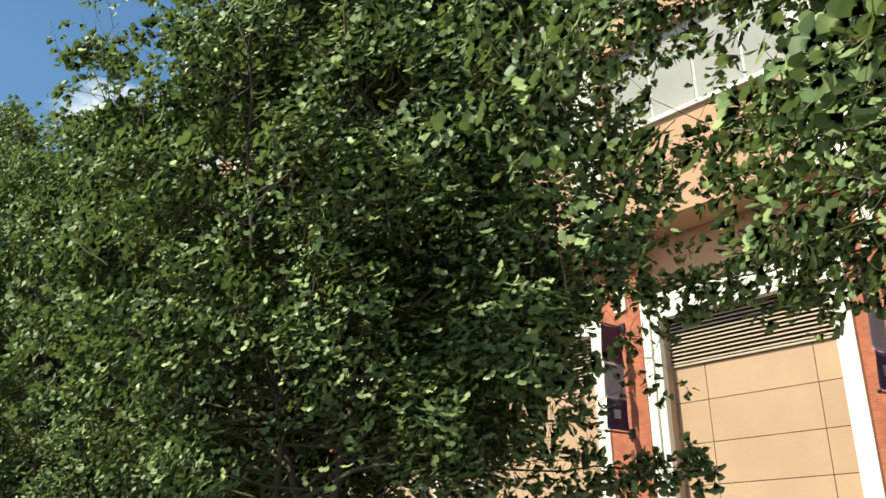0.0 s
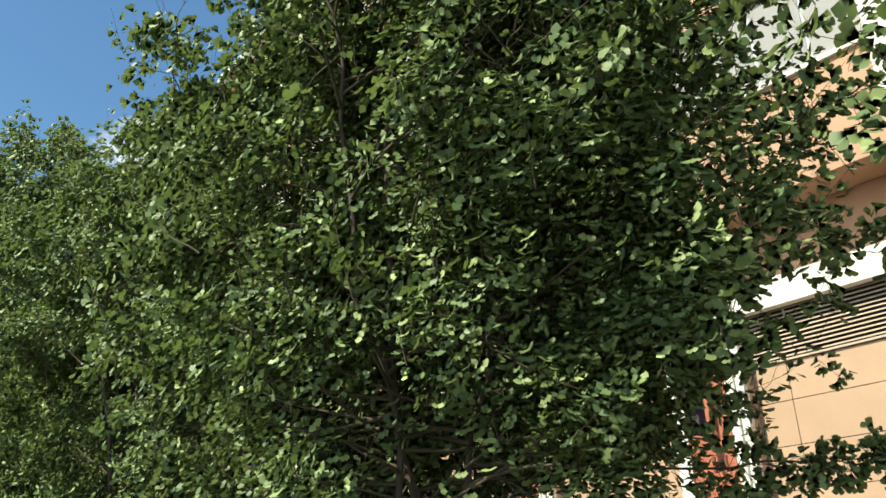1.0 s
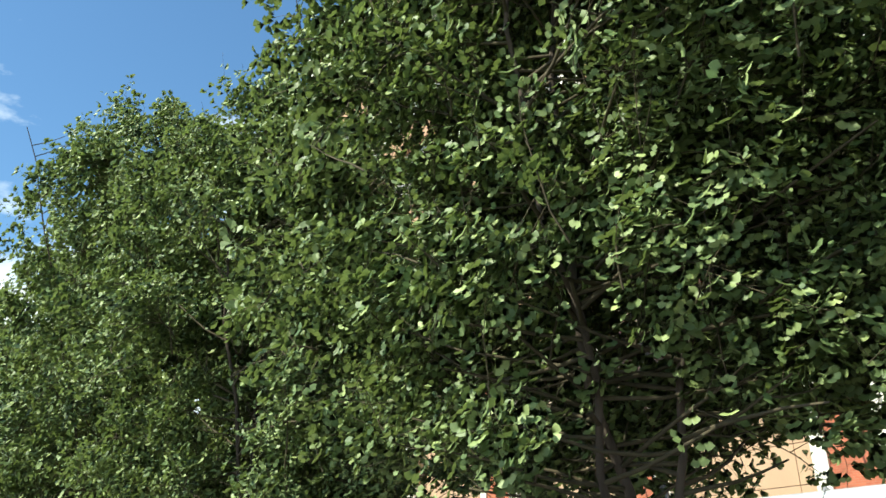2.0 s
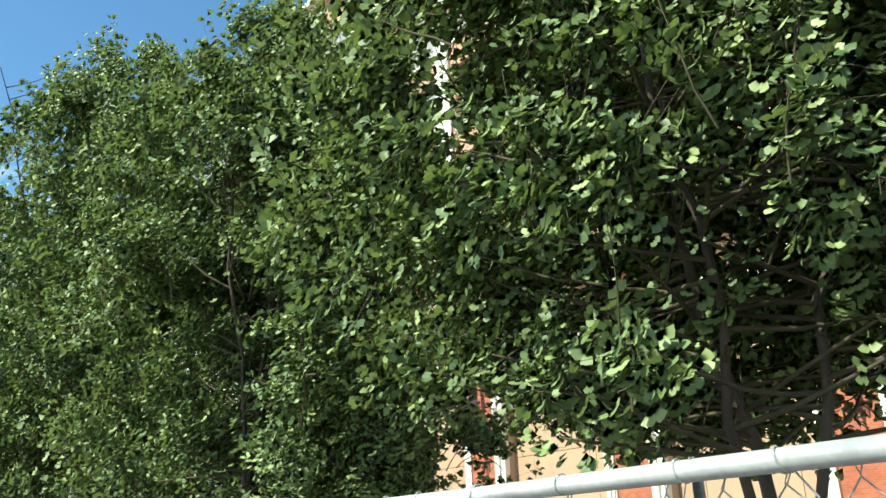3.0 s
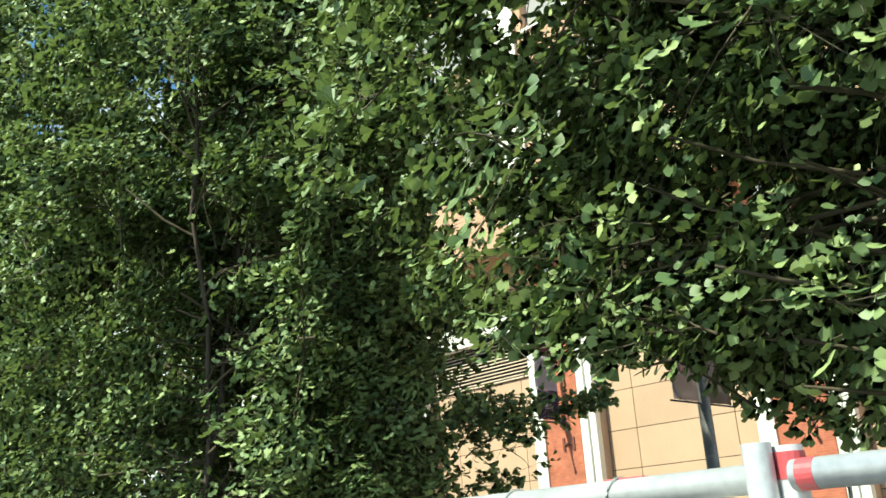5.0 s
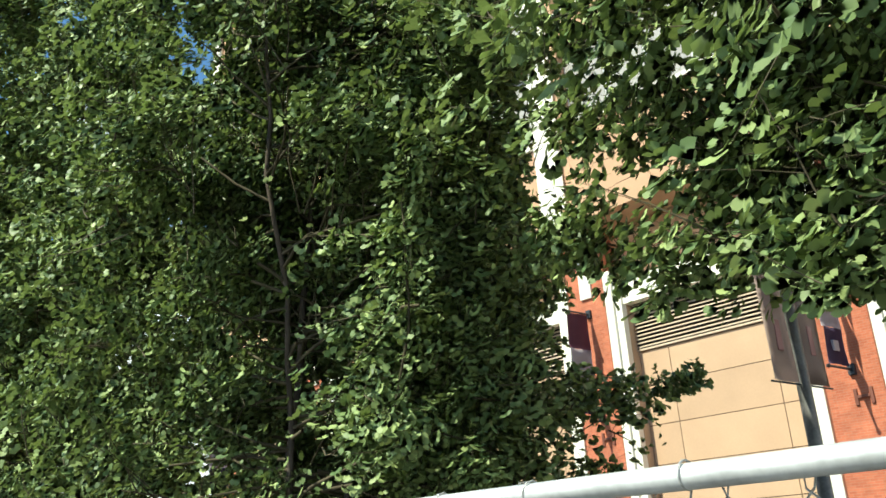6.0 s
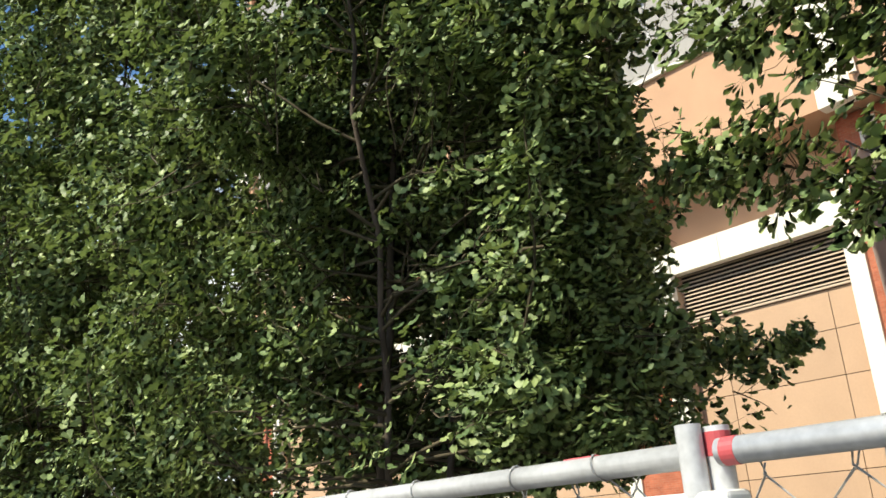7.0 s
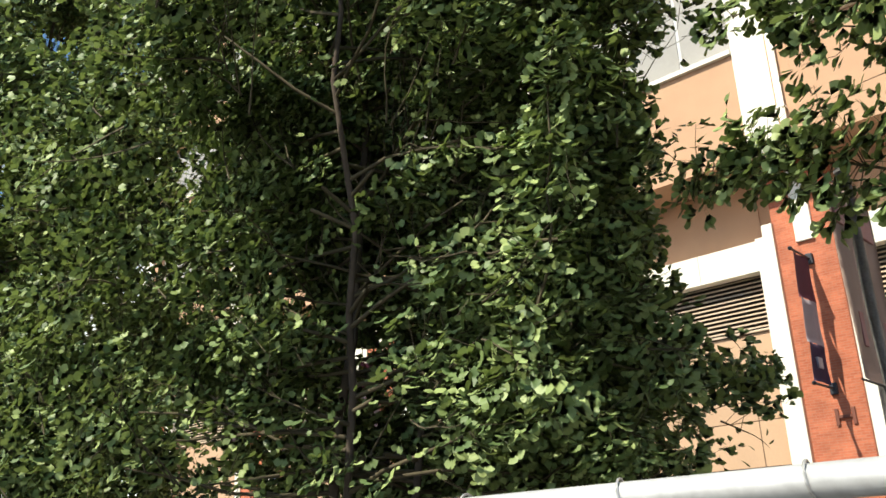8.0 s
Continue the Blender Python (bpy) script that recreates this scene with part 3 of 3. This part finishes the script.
    for i, p in enumerate(base):
        if on[i] >= crown_shoots:
            continue
        if p[0] < 0.1 or share[i] > core:
            v = noise.noise(Vector((p[0] * 1.0 + seed * 3.7, p[1] * 1.0 - seed, p[2] * 1.45 + 0.4 * p[0]))) + 0.75 * noise.noise(Vector((p[0] * 2.2 - seed, p[1] * 2.2, p[2] * 2.8)))
            stays[i] = v > gap + (thin(p) if thin else 0.0) or luck[i] < 0.03
        # the street side bulges out in tufts that overhang shaded hollows
        if front and p[0] < front(p) + 0.45 + 1.0 * noise.noise(Vector((p[1] * 1.0 + seed, p[2] * 1.45, 0.3 * seed))) + 0.5 * noise.noise(Vector((p[1] * 2.5, p[2] * 3.0 + seed, 0.0))):
            stays[i] = False
    base, dirs, tilt = base[stays], dirs[stays], tilt[stays]
    # twigs stand only where they carry leaves
    borne = np.bincount(on[stays], minlength=len(shoots))
    leafy = [i for i in range(len(shoots)) if borne[i] > 7]
    loads = collections.Counter(owner[i] for i in leafy)
    lines = [twigs[o] for o in sorted(loads) if o >= 0 and loads[o] > 2]
    for i in leafy:
        s = shoots[i][::2]
        m = len(s)
        lines.append((s, [0.0035 - 0.0022 * j / (m - 1) for j in range(m)]))
    tubes_mesh("twigwork", lines, 3, M_TWIG, thing, "fine brown twigs")["kind"] = "stuff"
    total = len(base)
    outward = unit(base * np.array((1, 1, 0)) + 1e-6)
    ring = unit(np.cross(dirs, rng.normal(0, 1, (total, 3))))
    aim = unit(ring * 0.85 + dirs * 0.35 + outward * 0.25 + rng.normal(0, 0.22, (total, 3)) + np.array((0, 0, -0.38)))
    face = tilt + rng.normal(0, 0.26, (total, 3)) + np.array((-0.55, 0.10, 0.80)) + outward * 0.45
    across = unit(np.cross(aim, face))
    normal = np.cross(across, aim)
    size = leaf * rng.uniform(0.55, 1.2, total)
    width = rng.uniform(0.9, 1.3, total)
    origin = base + aim * (size * 0.62)[:, None]

    def place(shape):
        return (origin[:, None, :] + size[:, None, None] * (shape[None, :, 0, None] * (across * width[:, None])[:, None, :] + shape[None, :, 1, None] * aim[:, None, :] + shape[None, :, 2, None] * normal[:, None, :])).reshape(-1, 3)

    keep = np.ones(total, bool)
    blade, blade_tris = (FAR_LEAF, FAR_TRIS) if leaf > 0.1 else (LEAF_SHAPE, LEAF_TRIS)
    foot = len(blade)
    shape = np.vstack((blade, STALK_END))
    tris = np.array(blade_tris + [(0, foot, foot + 1)])
    if picked:
        near = np.where((base[:, 0] < -1.0) & (base[:, 2] < 5.5) & (np.hypot(base[:, 0] / reach_x, base[:, 1] / reach_y) > 0.72))[0]
        chosen = near[:: max(1, len(near) // picked)][:picked]
        keep[chosen] = False
        me = bpy.data.meshes.new("leaf")
        me.from_pydata([tuple(v) for v in shape], [], [tuple(int(q) for q in t) for t in tris])
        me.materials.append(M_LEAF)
        for i in chosen:
            ob = new("leaf", me)
            ob.parent = thing
            cols = (across[i] * size[i] * width[i], aim[i] * size[i], normal[i] * size[i], origin[i])
            ob.matrix_local = Matrix([[float(c[r]) for c in cols] for r in range(3)] + [[0, 0, 0, 1]])
    pts = place(shape).reshape(total, len(shape), 3)[keep].reshape(-1, 3)
    count = int(keep.sum())
    loops = (np.arange(count)[:, None, None] * len(shape) + tris[None]).reshape(-1)
    me = bpy.data.meshes.new("crown")
    me.vertices.add(len(pts))
    me.vertices.foreach_set("co", pts.reshape(-1).astype(np.float32))
    me.loops.add(len(loops))
    me.loops.foreach_set("vertex_index", loops.astype(np.int32))
    me.polygons.add(len(loops) // 3)
    me.polygons.foreach_set("loop_start", np.arange(0, len(loops), 3, dtype=np.int32))
    me.update(calc_edges=True)
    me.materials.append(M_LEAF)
    crown = new("crown", me)
    crown.parent = thing
    tagged(crown, "dense crown of small green fan leaves", kind="stuff")
    return thing


def open_under(p):
    """The street side of the crown is bare low down round the stems."""
    inside = min(p[1] + 2.4, 0.2 + 0.35 * min(p[0], 0.0) - p[1], 0.7 - p[0], 3.3 - p[2])
    return min(0.4, max(0.0, inside * 0.8))


def clamped(v):
    return min(1.0, max(0.0, v))


def lean_back(p):
    """How far the foliage reaches to the street: the lower part towards the walk's start stands well back under the crown."""
    return -2.4 + 0.95 * clamped((0.1 - p[1]) / 0.9) * clamped((4.9 - p[2]) / 1.3)


def overhang(p):
    """The same for the next tree, whose upper crown overhangs more sharply."""
    return -2.5 + 1.35 * clamped((0.9 - p[1]) / 1.4) * clamped((5.3 - p[2]) / 0.6)


# the crowns thin out over the fence and lift towards their tips
ginkgo(4.95, 7.1, 10.6, 3.8, 4.9, 11, 180, 10, 0.091, low=2.0, picked=250, wide=0.45, taper=1.5, rise0=0.04, tip=0.13, shift=0.4, per_spray=20,
       trim=lambda p: p[0] > -2.5 + 0.45 * max(0.0, p[1] - 2.4) and p[2] > 2.10 + 0.62 * max(0.0, p[1] - 1.4) + 1.0 * max(0.0, -p[1] - 2.3) + (0.5 * min(max(p[0], 0.0), 1.2) if p[1] < 0.6 else 0.0) and -4.3 < p[1] < 4.7,
       thin=open_under, front=lean_back, gap=0.24,
       branches=[([(0.1, 2.0, 3.2), (0.3, 3.8, 3.5), (0.5, 5.1, 4.05)], 0.65, 95),
                 ([(0.0, 2.6, 3.9), (0.1, 3.6, 4.3), (0.2, 4.5, 4.7)], 0.55, 40),
                 ([(0.0, 2.4, 4.6), (0.3, 4.0, 5.3), (0.6, 5.3, 5.9)], 0.85, 60),
                 ([(0.4, -0.8, 5.4), (0.9, -2.0, 6.0), (1.4, -3.2, 6.4)], 0.8, 60),
                 ([(1.0, -1.0, 4.8), (2.0, -2.2, 5.3), (2.8, -3.1, 5.7)], 0.7, 50),
                 ([(0.2, -1.0, 3.3), (0.2, -2.0, 3.5), (0.15, -2.95, 3.6)], 0.5, 30),
                 ([(0.6, -1.0, 2.5), (1.8, -1.9, 2.5), (2.7, -2.5, 2.52)], 0.6, 60)])
ginkgo(5.2, 14.9, 10.0, 3.5, 4.3, 12, 165, 10, 0.092, picked=250, wide=0.18, taper=1.6, per_spray=20,
       trim=lambda p: p[0] > -2.75 and p[2] > 2.0 + 0.3 * max(0.0, -p[1] - 1.5) + (0.9 * max(0.0, -p[1] - 2.35) if p[0] > 0.4 else 0.0) and p[1] > -3.0 + (0.5 + 0.62 * max(0.0, p[0])) * min(max(p[2] - 2.75, 0.0), 0.75) - 0.8 * max(0.0, p[2] - 4.9),
       front=overhang, gap=0.25,
       branches=[([(-0.2, -1.6, 2.5), (-0.5, -2.15, 3.4), (-0.62, -2.36, 4.2), (-0.65, -2.4, 4.75)], 0.36, 24),
                 ([(-0.35, -2.1, 3.5), (-0.5, -1.6, 3.55), (-0.67, -1.2, 3.58)], 0.12, 4),
                 ([(-0.5, -2.2, 4.1), (-0.7, -1.7, 4.2), (-0.88, -1.34, 4.3)], 0.12, 4),
                 ([(0.6, -0.4, 2.9), (2.4, -0.7, 3.05), (3.9, -1.0, 3.3), (5.0, -1.24, 3.56)], 0.42, 80),
                 ([(0.3, -0.9, 2.5), (0.1, -1.4, 2.5), (-0.3, -1.7, 2.6)], 0.35, 14)])
ginkgo(4.9, -0.7, 11.0, 3.3, 4.9, 13, 112, 6, 0.092, rise0=0.20, per_spray=18,
       trim=lambda p: p[0] > -2.7 and p[2] > 2.35 + 0.35 * max(0.0, p[1] - 0.5),
       branches=[([(0.3, 1.4, 3.3), (0.8, 3.0, 3.6), (1.3, 4.3, 3.75)], 0.75, 60), ([(0.4, 1.2, 4.6), (1.2, 2.8, 5.0), (2.2, 4.2, 5.4)], 0.8, 50), ([(0.0, 1.0, 5.2), (0.1, 2.6, 5.3), (0.5, 4.0, 5.8)], 0.8, 60)])
ginkgo(5.2, 22.9, 14.0, 3.6, 4.6, 14, 100, 7, 0.12, per_spray=20, gap=-0.05)
ginkgo(5.2, 30.9, 12.5, 3.5, 4.6, 15, 60, 6, 0.15, per_spray=18, gap=-0.2)
ginkgo(5.2, 38.9, 12.0, 3.5, 4.6, 16, 54, 5, 0.18, per_spray=16, gap=-0.2)
